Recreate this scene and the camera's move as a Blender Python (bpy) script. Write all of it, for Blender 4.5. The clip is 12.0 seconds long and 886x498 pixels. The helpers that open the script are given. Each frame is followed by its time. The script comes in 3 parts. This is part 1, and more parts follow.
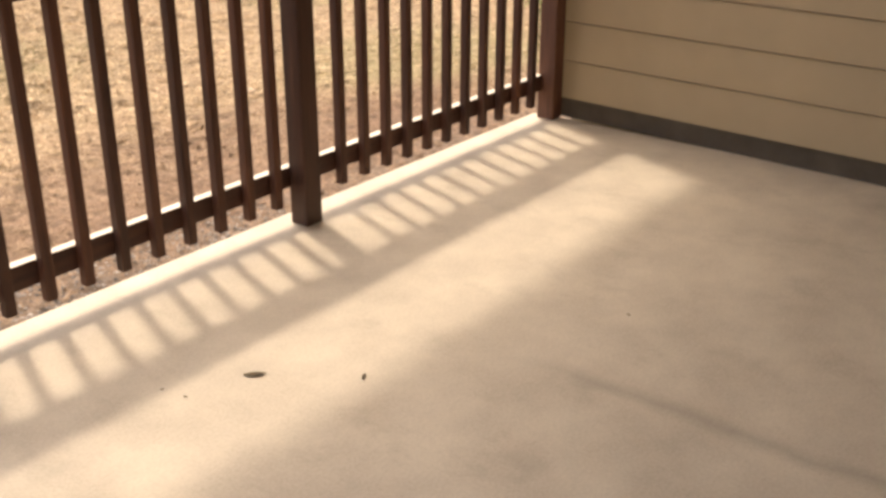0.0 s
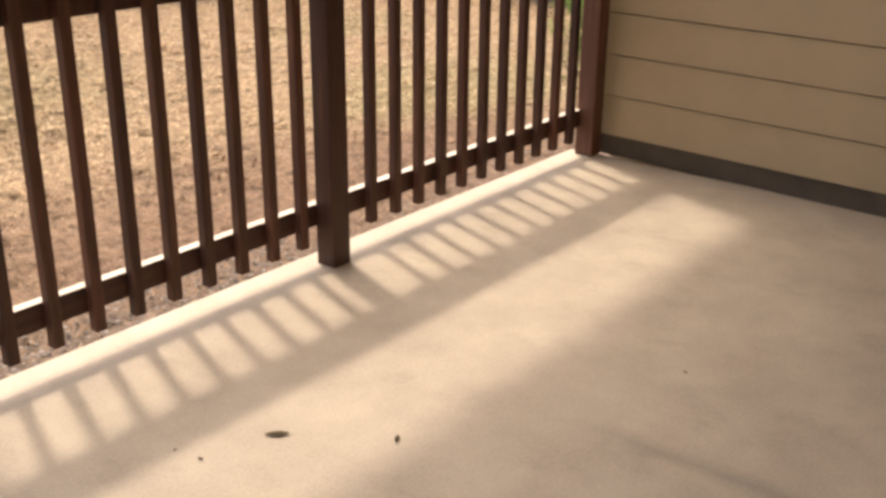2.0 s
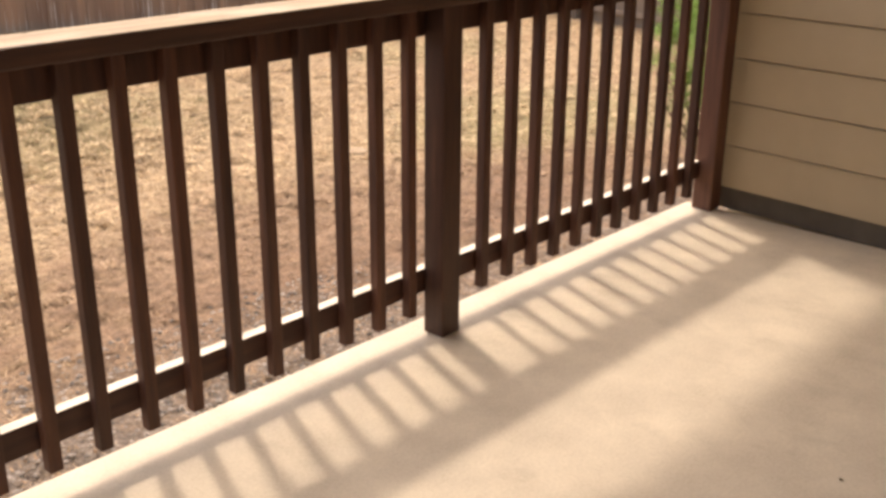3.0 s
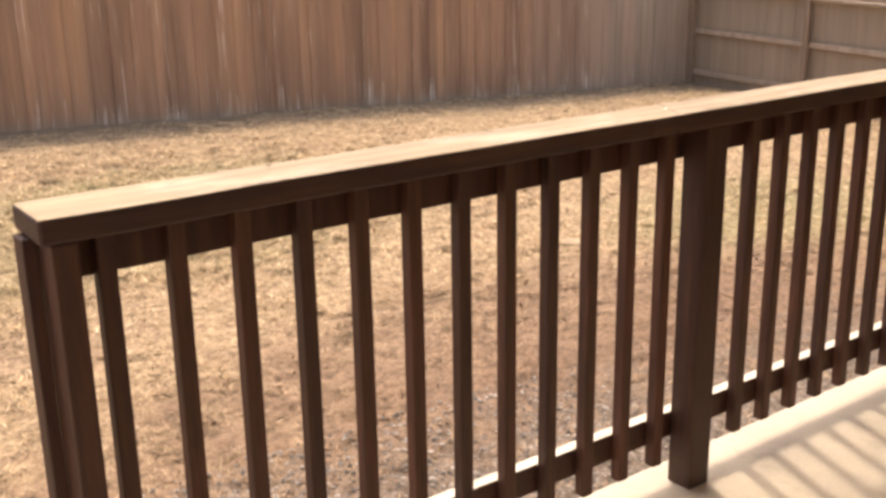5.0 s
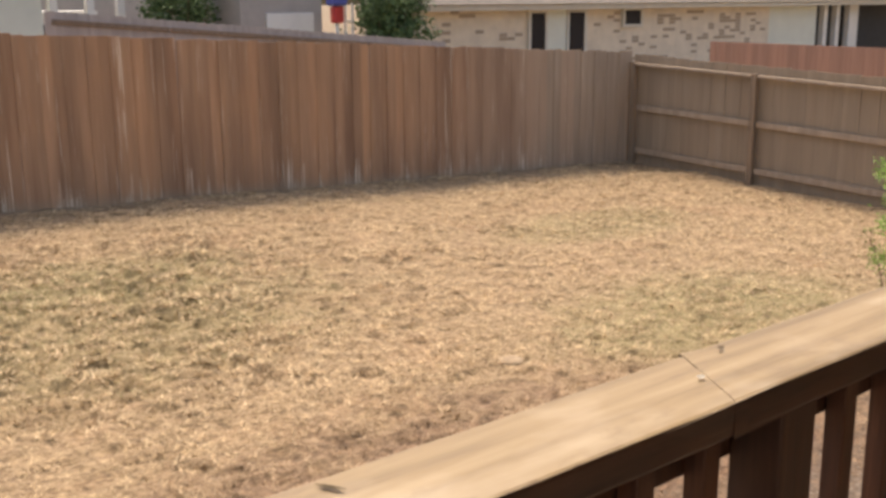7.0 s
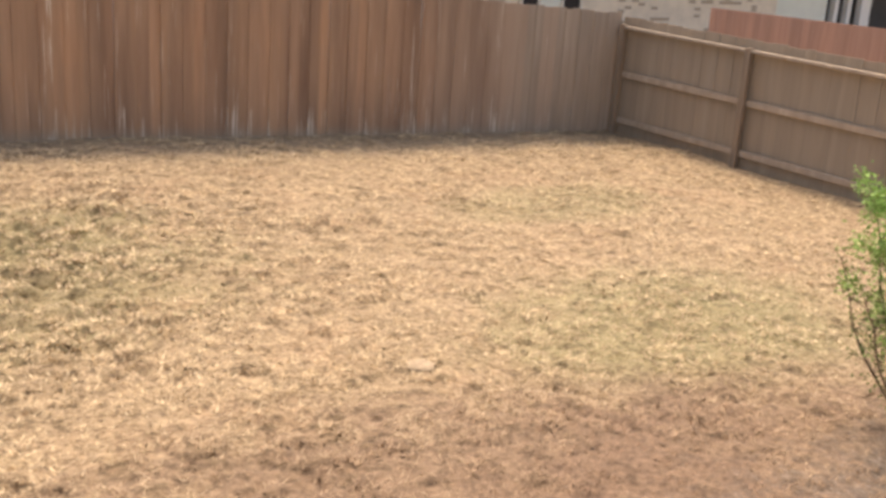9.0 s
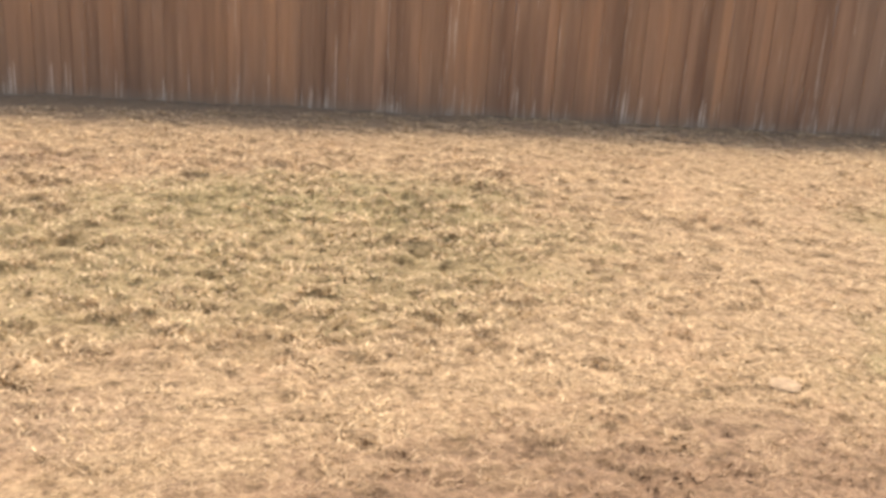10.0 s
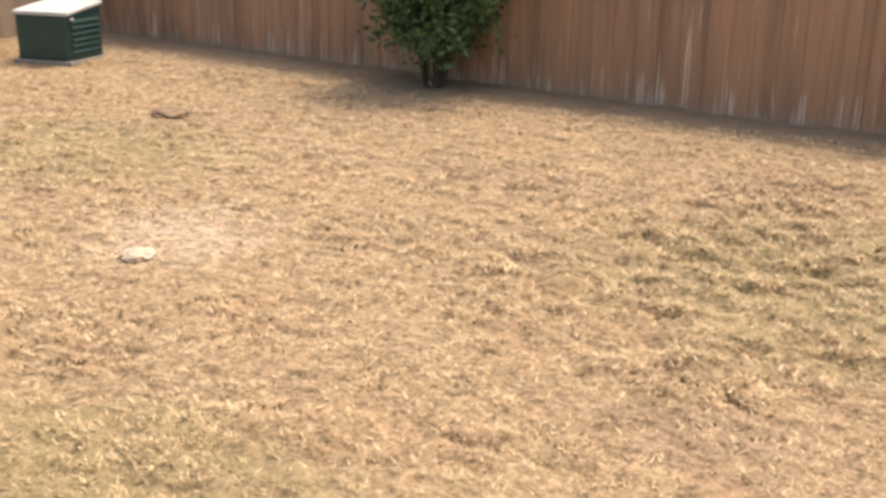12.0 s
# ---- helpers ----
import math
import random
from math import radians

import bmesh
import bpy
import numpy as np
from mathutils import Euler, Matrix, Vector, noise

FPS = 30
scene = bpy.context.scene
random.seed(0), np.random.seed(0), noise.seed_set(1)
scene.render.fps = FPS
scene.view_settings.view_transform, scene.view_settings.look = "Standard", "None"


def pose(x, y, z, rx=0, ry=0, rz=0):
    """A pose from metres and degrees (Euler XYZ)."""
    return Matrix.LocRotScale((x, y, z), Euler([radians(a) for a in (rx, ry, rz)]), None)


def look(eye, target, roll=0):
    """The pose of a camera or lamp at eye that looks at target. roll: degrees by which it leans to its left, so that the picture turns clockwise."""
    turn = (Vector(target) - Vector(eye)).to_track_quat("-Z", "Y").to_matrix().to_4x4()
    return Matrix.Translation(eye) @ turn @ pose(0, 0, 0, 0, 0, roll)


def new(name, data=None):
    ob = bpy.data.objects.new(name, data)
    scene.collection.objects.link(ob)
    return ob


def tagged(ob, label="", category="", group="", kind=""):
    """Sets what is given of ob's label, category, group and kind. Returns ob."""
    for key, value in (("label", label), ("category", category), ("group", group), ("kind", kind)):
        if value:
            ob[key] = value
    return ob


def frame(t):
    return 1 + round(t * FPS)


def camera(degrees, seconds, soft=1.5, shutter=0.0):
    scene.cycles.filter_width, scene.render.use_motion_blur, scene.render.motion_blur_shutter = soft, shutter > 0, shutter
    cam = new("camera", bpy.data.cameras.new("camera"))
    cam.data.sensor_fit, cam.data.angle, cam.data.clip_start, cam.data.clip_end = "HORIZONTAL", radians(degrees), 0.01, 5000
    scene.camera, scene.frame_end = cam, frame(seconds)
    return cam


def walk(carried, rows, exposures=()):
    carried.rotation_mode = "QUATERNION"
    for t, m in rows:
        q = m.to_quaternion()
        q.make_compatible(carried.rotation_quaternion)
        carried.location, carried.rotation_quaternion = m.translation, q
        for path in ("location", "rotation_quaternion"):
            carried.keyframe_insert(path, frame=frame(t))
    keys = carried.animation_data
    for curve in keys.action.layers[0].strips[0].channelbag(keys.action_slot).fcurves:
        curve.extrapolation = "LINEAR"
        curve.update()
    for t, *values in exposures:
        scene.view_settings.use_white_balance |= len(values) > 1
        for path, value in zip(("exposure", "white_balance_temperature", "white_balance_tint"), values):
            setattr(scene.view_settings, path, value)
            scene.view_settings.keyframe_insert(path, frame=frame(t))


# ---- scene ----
cam = camera(45.32, 12.0, soft=3.1, shutter=0.12)
# seconds, x, y, z, yaw, pitch, roll
PATH = [
    (0, -2.352, -2.510, 1.395, -53.03, -23.34, 0.17),
    (0.5, -2.311, -2.484, 1.383, -51.80, -26.07, 0.55),
    (1, -2.290, -2.452, 1.356, -51.80, -24.43, 0.22),
    (1.5, -2.253, -2.410, 1.344, -51.78, -23.00, 0.31),
    (2, -2.196, -2.315, 1.335, -52.00, -21.61, 0.61),
    (2.5, -2.140, -2.187, 1.347, -51.33, -20.72, 0.56),
    (3, -2.056, -2.038, 1.390, -47.67, -20.72, 0.42),
    (3.5, -2.018, -1.881, 1.394, -44.43, -20.18, -0.45),
    (3.7, -2.008, -1.861, 1.407, -42.67, -19.70, -1.41),
    (5.5, -1.832, -1.611, 1.471, -35.20, -15.67, -0.47),
    (6, -1.616, -1.379, 1.493, -35.06, -14.19, -0.65),
    (6.5, -1.348, -1.067, 1.493, -36.72, -13.25, -0.55),
    (7, -1.021, -0.757, 1.487, -39.85, -13.19, -0.41),
    (7.2, -0.923, -0.655, 1.495, -41.37, -13.40, -0.27),
    (8.8, 0.019, -0.312, 1.541, -42.73, -15.94, 3.31),
    (9, 0.130, -0.286, 1.543, -40.06, -16.22, 3.94),
    (9.5, 0.274, -0.248, 1.529, -30.27, -17.11, 3.98),
    (10, 0.333, -0.176, 1.533, -18.62, -18.33, 3.72),
    (10.5, 0.412, -0.123, 1.530, -6.66, -19.30, 3.04),
    (11, 0.452, -0.062, 1.493, 4.57, -19.55, 2.27),
    (11.5, 0.446, -0.011, 1.457, 14.56, -18.99, 1.51),
    (12, 0.411, -0.012, 1.430, 23.21, -17.90, 1.05),
]
walk(cam, [(t, pose(x, y, z, 90 + p, 0, a) @ pose(0, 0, 0, 0, 0, r)) for t, x, y, z, a, p, r in PATH],
     [(0.0, 1.27, 7250, 14), (0.5, 0.85, 7450, 15), (1.0, 0.60, 7450, 16), (1.5, 1.04, 7350, 16), (2.0, 1.13, 7150, 16), (2.5, 1.18, 7200, 16), (3.7, 1.18, 7200, 17), (5.5, 1.30, 7150, 16), (6.0, 1.10, 7150, 15), (6.5, 1.04, 7150, 13), (7.2, 0.87, 7100, 13), (8.8, 1.12, 7050, 13), (11.0, 1.12, 7050, 13), (12.0, 1.08, 7100, 13)])

# ---- light ----
SUN = Vector((0.175, 0.46, 1.0)).normalized()
world = bpy.data.worlds.new("world")
scene.world = world
world.use_nodes = True
wn = world.node_tree
sky = wn.nodes.new("ShaderNodeTexSky")
sky.sky_type, sky.sun_disc = "NISHITA", False
sky.sun_elevation, sky.sun_rotation = math.asin(SUN.z), math.atan2(SUN.x, SUN.y)
sky.air_density, sky.dust_density = 1.0, 6.0
wn.links.new(sky.outputs[0], wn.nodes["Background"].inputs[0])
wn.nodes["Background"].inputs[1].default_value = 0.15
sun = new("sun", bpy.data.lights.new("sun", "SUN"))
sun.data.energy, sun.data.angle, sun.data.color = 0.97, radians(3.0), (1.0, 0.92, 0.80)
sun.matrix_world = look(SUN * 40, (0, 0, 0))


# ---- materials ----
def mat(name, rough=0.8, metal=0.0):
    m = bpy.data.materials.new(name)
    m.use_nodes = True
    b = m.node_tree.nodes["Principled BSDF"]
    b.inputs["Roughness"].default_value, b.inputs["Metallic"].default_value = rough, metal
    return m, m.node_tree.nodes, m.node_tree.links, b


def coords(N, L, scale=(1, 1, 1), kind="Object"):
    c, mp = N.new("ShaderNodeTexCoord"), N.new("ShaderNodeMapping")
    mp.inputs["Scale"].default_value = scale
    L.new(c.outputs[kind], mp.inputs[0])
    return mp.outputs[0]


def noise_tex(N, L, vec, scale, detail=5, rough=0.6):
    n = N.new("ShaderNodeTexNoise")
    n.inputs["Scale"].default_value, n.inputs["Detail"].default_value, n.inputs["Roughness"].default_value = scale, detail, rough
    L.new(vec, n.inputs["Vector"])
    return n.outputs["Fac"]


def ramp(N, L, fac, stops):
    r = N.new("ShaderNodeValToRGB")
    e = r.color_ramp.elements
    while len(e) < len(stops):
        e.new(0.5)
    for k, (p, c) in zip(e, stops):
        k.position, k.color = p, (*c, 1)
    L.new(fac, r.inputs[0])
    return r.outputs[0]


def mix(N, L, fac, a, b, how="MIX"):
    m = N.new("ShaderNodeMix")
    m.data_type, m.blend_type = "RGBA", how
    for sock, v in ((m.inputs[0], fac), (m.inputs[6], a), (m.inputs[7], b)):
        if isinstance(v, (int, float)):
            sock.default_value = v
        elif isinstance(v, tuple):
            sock.default_value = (*v, 1)
        else:
            L.new(v, sock)
    return m.outputs[2]


def arith(N, L, op, a, b):
    m = N.new("ShaderNodeMath")
    m.operation = op
    for sock, v in zip(m.inputs, (a, b)):
        if isinstance(v, (int, float)):
            sock.default_value = v
        else:
            L.new(v, sock)
    return m.outputs[0]


def bump(N, L, b, height, strength=0.3, dist=0.01):
    n = N.new("ShaderNodeBump")
    n.inputs["Strength"].default_value, n.inputs["Distance"].default_value = strength, dist
    L.new(height, n.inputs["Height"])
    L.new(n.outputs[0], b.inputs["Normal"])


def rand(N):
    return N.new("ShaderNodeObjectInfo").outputs["Random"]


def wood(name, stops, grain=(30, 30, 2), rough=0.75, spread=0.35, streak=None):
    """Board wood with grain along local z, tinted board by board."""
    m, N, L, b = mat(name, rough)
    v = coords(N, L, grain)
    r = rand(N)
    off = N.new("ShaderNodeVectorMath")
    L.new(v, off.inputs[0])
    comb = N.new("ShaderNodeCombineXYZ")
    for k in range(3):
        L.new(arith(N, L, "MULTIPLY", r, 40.0 + 13 * k), comb.inputs[k])
    L.new(comb.outputs[0], off.inputs[1])
    g = noise_tex(N, L, off.outputs[0], 1.0, 6, 0.65)
    col = ramp(N, L, g, stops)
    shade = ramp(N, L, r, [(0.0, (1 - spread, 1 - spread, 1 - spread)), (0.5, (1, 1, 1)), (1.0, (1 + spread, 1 + spread * 0.8, 1 + spread * 0.6))])
    col = mix(N, L, 1.0, col, shade, "MULTIPLY")
    if streak:
        col = streak(N, L, col, r)
    L.new(col, b.inputs["Base Color"])
    bump(N, L, b, g, 0.35, 0.004)
    return m


def plain(name, color, rough=0.7, metal=0.0, vary=0.15, scale=8.0):
    m, N, L, b = mat(name, rough, metal)
    g = noise_tex(N, L, coords(N, L), scale, 5, 0.6)
    lo, hi = tuple(c * (1 - vary) for c in color), tuple(min(1, c * (1 + vary)) for c in color)
    L.new(ramp(N, L, g, [(0.3, lo), (0.7, hi)]), b.inputs["Base Color"])
    bump(N, L, b, noise_tex(N, L, coords(N, L), scale * 12, 3, 0.6), 0.15, 0.003)
    return m


def concrete():
    m, N, L, b = mat("concrete", 0.75)
    v = coords(N, L)
    big, mid, fine = noise_tex(N, L, v, 0.9, 4), noise_tex(N, L, v, 4.5, 6), noise_tex(N, L, v, 120, 3)
    col = ramp(N, L, big, [(0.3, (0.46, 0.395, 0.295)), (0.7, (0.58, 0.50, 0.375))])
    col = mix(N, L, 0.45, col, ramp(N, L, mid, [(0.3, (0.33, 0.28, 0.21)), (0.65, (0.66, 0.58, 0.44))]))
    col = mix(N, L, 0.2, col, ramp(N, L, fine, [(0.35, (0.3, 0.26, 0.21)), (0.6, (0.6, 0.54, 0.45))]))
    smudge = noise_tex(N, L, coords(N, L, (1.6, 1.0, 1)), 2.3, 6, 0.75)
    col = mix(N, L, ramp(N, L, smudge, [(0.54, (0, 0, 0)), (0.72, (0.45, 0.45, 0.45))]), col, (0.30, 0.255, 0.19))
    sep = N.new("ShaderNodeSeparateXYZ")
    L.new(v, sep.inputs[0])
    wob = arith(N, L, "MULTIPLY", arith(N, L, "SUBTRACT", noise_tex(N, L, v, 3.0, 3), 0.5), 0.10)
    d = arith(N, L, "ABSOLUTE", arith(N, L, "ADD", arith(N, L, "ADD", sep.outputs[0], 0.22), wob), 0.0)
    line = ramp(N, L, d, [(0.0, (1, 1, 1)), (0.05, (0, 0, 0))])
    cut = N.new("ShaderNodeMapRange")
    cut.inputs[1].default_value, cut.inputs[2].default_value = -1.15, -1.4
    L.new(sep.outputs[1], cut.inputs[0])
    fac = arith(N, L, "MULTIPLY", arith(N, L, "MULTIPLY", line, cut.outputs[0]), 0.4)
    col = mix(N, L, fac, col, (0.2, 0.17, 0.13))
    L.new(col, b.inputs["Base Color"])
    bump(N, L, b, fine, 0.12, 0.002)
    return m


def mottle(N, L, col):
    """Clumps of bleached and of dark dead grass, a hand's width and more across."""
    n = noise_tex(N, L, coords(N, L, (5.5, 6.4, 4)), 1.0, 4, 0.62)
    n2 = noise_tex(N, L, coords(N, L, (15, 18, 11)), 1.0, 4, 0.7)
    col = mix(N, L, 1.0, col, ramp(N, L, n, [(0.33, (1.12, 1.12, 1.12)), (0.55, (1.0, 0.99, 0.98)), (0.62, (0.80, 0.78, 0.74)), (0.70, (0.52, 0.49, 0.43))]), "MULTIPLY")
    n3 = noise_tex(N, L, coords(N, L, (13, 16, 12)), 1.0, 3, 0.55)
    col = mix(N, L, 1.0, col, ramp(N, L, n3, [(0.66, (1, 1, 1)), (0.74, (0.32, 0.28, 0.23))]), "MULTIPLY")
    return mix(N, L, 1.0, col, ramp(N, L, n2, [(0.35, (1.22, 1.22, 1.22)), (0.52, (0.97, 0.96, 0.95)), (0.66, (0.62, 0.59, 0.54))]), "MULTIPLY")


def blade(name, a, c, turf=False):
    m, N, L, b = mat(name, 0.8)
    g = N.new("ShaderNodeNewGeometry")
    col = ramp(N, L, g.outputs["Random Per Island"], [(0.0, a), (1.0, c)])
    if turf:
        v = coords(N, L)
        for c in SOIL:
            col = mix(N, L, arith(N, L, "MULTIPLY", spot(N, L, v, *c), 0.6), col, (0.27, 0.165, 0.10))
        col = mottle(N, L, col)
    L.new(col, b.inputs["Base Color"])
    return m


def spot(N, L, v, cx, cy, rx, ry):
    """1 inside an uneven patch of the lawn, 0 outside."""
    mp = N.new("ShaderNodeMapping")
    mp.vector_type = "POINT"
    mp.inputs["Location"].default_value = (-cx / rx, -cy / ry, 0)
    mp.inputs["Scale"].default_value = (1 / rx, 1 / ry, 0)
    L.new(v, mp.inputs[0])
    ln = N.new("ShaderNodeVectorMath")
    ln.operation = "LENGTH"
    L.new(mp.outputs[0], ln.inputs[0])
    d = arith(N, L, "ADD", ln.outputs["Value"], arith(N, L, "MULTIPLY", noise_tex(N, L, v, 2.6, 5, 0.7), 1.3))
    r = N.new("ShaderNodeMapRange")
    r.inputs[1].default_value, r.inputs[2].default_value, r.inputs[3].default_value, r.inputs[4].default_value = 1.25, 1.8, 1.0, 0.0
    L.new(d, r.inputs[0])
    return r.outputs[0]


OLIVE = [(6.8, 4.6, 2.0, 1.2), (1.4, 7.3, 3.2, 1.6), (-2.6, 3.4, 1.3, 0.6), (2.2, 8.6, 2.0, 0.8), (-6.7, 7.8, 1.6, 1.2), (8.5, 7.7, 1.6, 0.7)]
SOIL = [(5.6, 2.7, 2.2, 1.2), (2.8, 3.4, 3.2, 1.2), (1.5, 1.7, 5.0, 1.9), (-3.0, 1.4, 3.0, 1.3)]
BARE = [(-0.2, 4.9, 0.9, 0.4), (-2.75, 8.8, 0.9, 0.4), (-0.65, 9.7, 1.1, 0.35), (-6.6, 9.2, 0.7, 0.4)]
PALE = [(-4.4, 6.2, 0.7, 0.8)]


def lawn():
    m, N, L, b = mat("dry_lawn", 0.95)
    v = coords(N, L)
    mid, small, fine = noise_tex(N, L, v, 1.1, 5, 0.7), noise_tex(N, L, v, 7, 5, 0.75), noise_tex(N, L, v, 30, 5, 0.75)
    col = ramp(N, L, small, [(0.30, (0.11, 0.074, 0.042)), (0.47, (0.325, 0.225, 0.124)), (0.75, (0.55, 0.41, 0.24))])
    col = mix(N, L, 0.5, col, ramp(N, L, fine, [(0.34, (0.09, 0.06, 0.035)), (0.5, (0.385, 0.275, 0.155)), (0.70, (0.71, 0.55, 0.34))]))
    col = mix(N, L, ramp(N, L, mid, [(0.5, (0, 0, 0)), (0.72, (0.55, 0.55, 0.55))]), col, (0.36, 0.225, 0.125))
    for k, c in enumerate(OLIVE):
        col = mix(N, L, arith(N, L, "MULTIPLY", spot(N, L, v, *c), 0.6 if k == 0 else 0.42), col, (0.245, 0.22, 0.095))
    for c in SOIL:
        col = mix(N, L, arith(N, L, "MULTIPLY", spot(N, L, v, *c), 0.7), col, (0.215, 0.135, 0.083))
    for c in BARE:
        col = mix(N, L, arith(N, L, "MULTIPLY", spot(N, L, v, *c), 0.4), col, (0.28, 0.19, 0.125))
    for c in PALE:
        col = mix(N, L, arith(N, L, "MULTIPLY", spot(N, L, v, *c), 0.35), col, (0.62, 0.52, 0.39))
    col = mottle(N, L, col)
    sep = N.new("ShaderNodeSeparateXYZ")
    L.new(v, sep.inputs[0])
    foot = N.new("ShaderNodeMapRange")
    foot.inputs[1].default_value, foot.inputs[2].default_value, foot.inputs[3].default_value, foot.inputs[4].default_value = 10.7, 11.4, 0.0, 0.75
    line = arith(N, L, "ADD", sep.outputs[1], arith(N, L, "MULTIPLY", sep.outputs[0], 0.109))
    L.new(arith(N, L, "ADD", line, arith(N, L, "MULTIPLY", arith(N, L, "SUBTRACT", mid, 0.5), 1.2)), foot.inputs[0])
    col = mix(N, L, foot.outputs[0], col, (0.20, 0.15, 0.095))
    strip = N.new("ShaderNodeMapRange")
    strip.inputs[1].default_value, strip.inputs[2].default_value, strip.inputs[3].default_value, strip.inputs[4].default_value = 1.9, 2.9, 0.85, 0.0
    L.new(arith(N, L, "ADD", sep.outputs[1], arith(N, L, "MULTIPLY", arith(N, L, "SUBTRACT", small, 0.5), 2.2)), strip.inputs[0])
    gravel = ramp(N, L, noise_tex(N, L, v, 24, 3, 0.7), [(0.36, (0.07, 0.057, 0.045)), (0.55, (0.19, 0.155, 0.122)), (0.72, (0.42, 0.36, 0.29))])
    col = mix(N, L, strip.outputs[0], col, gravel)
    L.new(col, b.inputs["Base Color"])
    bump(N, L, b, arith(N, L, "ADD", small, fine), 0.8, 0.04)
    return m


def fence_streak(N, L, col, r):
    v = coords(N, L, (45, 45, 1.0))
    c2 = N.new("ShaderNodeCombineXYZ")
    L.new(arith(N, L, "MULTIPLY", r, 91.0), c2.inputs[0])
    add = N.new("ShaderNodeVectorMath")
    L.new(v, add.inputs[0]), L.new(c2.outputs[0], add.inputs[1])
    s = noise_tex(N, L, add.outputs[0], 1.0, 4, 0.6)
    sep = N.new("ShaderNodeSeparateXYZ")
    L.new(coords(N, L), sep.inputs[0])
    low = N.new("ShaderNodeMapRange")
    low.inputs[1].default_value, low.inputs[2].default_value, low.inputs[3].default_value, low.inputs[4].default_value = 0.0, 0.40, 0.14, 0.0
    L.new(sep.outputs[2], low.inputs[0])
    geo, at = N.new("ShaderNodeNewGeometry"), N.new("ShaderNodeSeparateXYZ")
    L.new(geo.outputs["Position"], at.inputs[0])
    band = N.new("ShaderNodeMapping")
    band.inputs["Scale"].default_value = (1.7, 1.7, 0.16)
    L.new(geo.outputs["Position"], band.inputs[0])
    patch = noise_tex(N, L, band.outputs[0], 1.1, 4, 0.65)
    col = mix(N, L, 1.0, col, ramp(N, L, patch, [(0.33, (0.68, 0.66, 0.66)), (0.5, (1.0, 1.0, 1.0)), (0.68, (1.22, 1.16, 1.06))]), "MULTIPLY")
    grey = N.new("ShaderNodeMapRange")
    grey.inputs[1].default_value, grey.inputs[2].default_value, grey.inputs[3].default_value, grey.inputs[4].default_value = 8.6, 11.2, 0.0, 0.85
    L.new(arith(N, L, "ADD", at.outputs[0], arith(N, L, "MULTIPLY", arith(N, L, "SUBTRACT", patch, 0.5), 5.0)), grey.inputs[0])
    col = mix(N, L, grey.outputs[0], col, (0.42, 0.318, 0.226))
    lucky = ramp(N, L, arith(N, L, "FRACT", arith(N, L, "MULTIPLY", r, 13.7), 0.0), [(0.0, (0.08, 0.08, 0.08)), (0.15, (0.0, 0.0, 0.0)), (0.8, (0, 0, 0))])
    wet = arith(N, L, "MULTIPLY", low.outputs[0], ramp(N, L, noise_tex(N, L, band.outputs[0], 2.6, 3, 0.6), [(0.38, (0.1, 0.1, 0.1)), (0.62, (1.3, 1.3, 1.3))]))
    f = ramp(N, L, arith(N, L, "ADD", arith(N, L, "ADD", s, lucky), wet), [(0.645, (0, 0, 0)), (0.72, (0.75, 0.75, 0.75))])
    col = mix(N, L, f, col, (0.80, 0.69, 0.54))
    damp = N.new("ShaderNodeMapRange")
    damp.inputs[1].default_value, damp.inputs[2].default_value, damp.inputs[3].default_value, damp.inputs[4].default_value = 0.02, 0.16, 0.5, 0.0
    L.new(sep.outputs[2], damp.inputs[0])
    return mix(N, L, damp.outputs[0], col, (0.33, 0.28, 0.20))


M_CONCRETE = concrete()
M_LAWN = lawn()
M_RAIL = wood("stained_rail_wood", [(0.3, (0.044, 0.0145, 0.0065)), (0.6, (0.094, 0.033, 0.0145)), (0.8, (0.17, 0.068, 0.031))], (40, 40, 3), 0.6, 0.25)
def cap_top(N, L, col, r):
    """The stain is worn off the upper face."""
    v = coords(N, L, (1.6, 26, 26))
    g = noise_tex(N, L, v, 1.0, 6, 0.6)
    big = noise_tex(N, L, coords(N, L, (3, 6, 6)), 1.0, 4)
    bare = ramp(N, L, g, [(0.25, (0.165, 0.112, 0.056)), (0.5, (0.31, 0.222, 0.115)), (0.75, (0.41, 0.31, 0.18))])
    bare = mix(N, L, ramp(N, L, big, [(0.50, (0, 0, 0)), (0.70, (0.5, 0.5, 0.5))]), bare, (0.56, 0.47, 0.35))
    dirt = noise_tex(N, L, coords(N, L, (7, 16, 16)), 1.0, 5, 0.7)
    bare = mix(N, L, ramp(N, L, dirt, [(0.54, (0, 0, 0)), (0.70, (0.6, 0.6, 0.6))]), bare, (0.21, 0.145, 0.085))
    pos = N.new("ShaderNodeSeparateXYZ")
    L.new(coords(N, L), pos.inputs[0])
    edge = arith(N, L, "ADD", pos.outputs[1], arith(N, L, "MULTIPLY", noise_tex(N, L, coords(N, L, (5, 9, 9)), 1.0, 4, 0.7), -0.055))
    bare = mix(N, L, ramp(N, L, arith(N, L, "ADD", edge, 0.12), [(0.0, (0.85, 0.85, 0.85)), (0.006, (0, 0, 0))]), bare, (0.10, 0.05, 0.028))
    geo, sep = N.new("ShaderNodeNewGeometry"), N.new("ShaderNodeSeparateXYZ")
    L.new(geo.outputs["True Normal"], sep.inputs[0])
    up = ramp(N, L, sep.outputs[2], [(0.5, (0, 0, 0)), (0.75, (1, 1, 1))])
    return mix(N, L, up, col, bare)


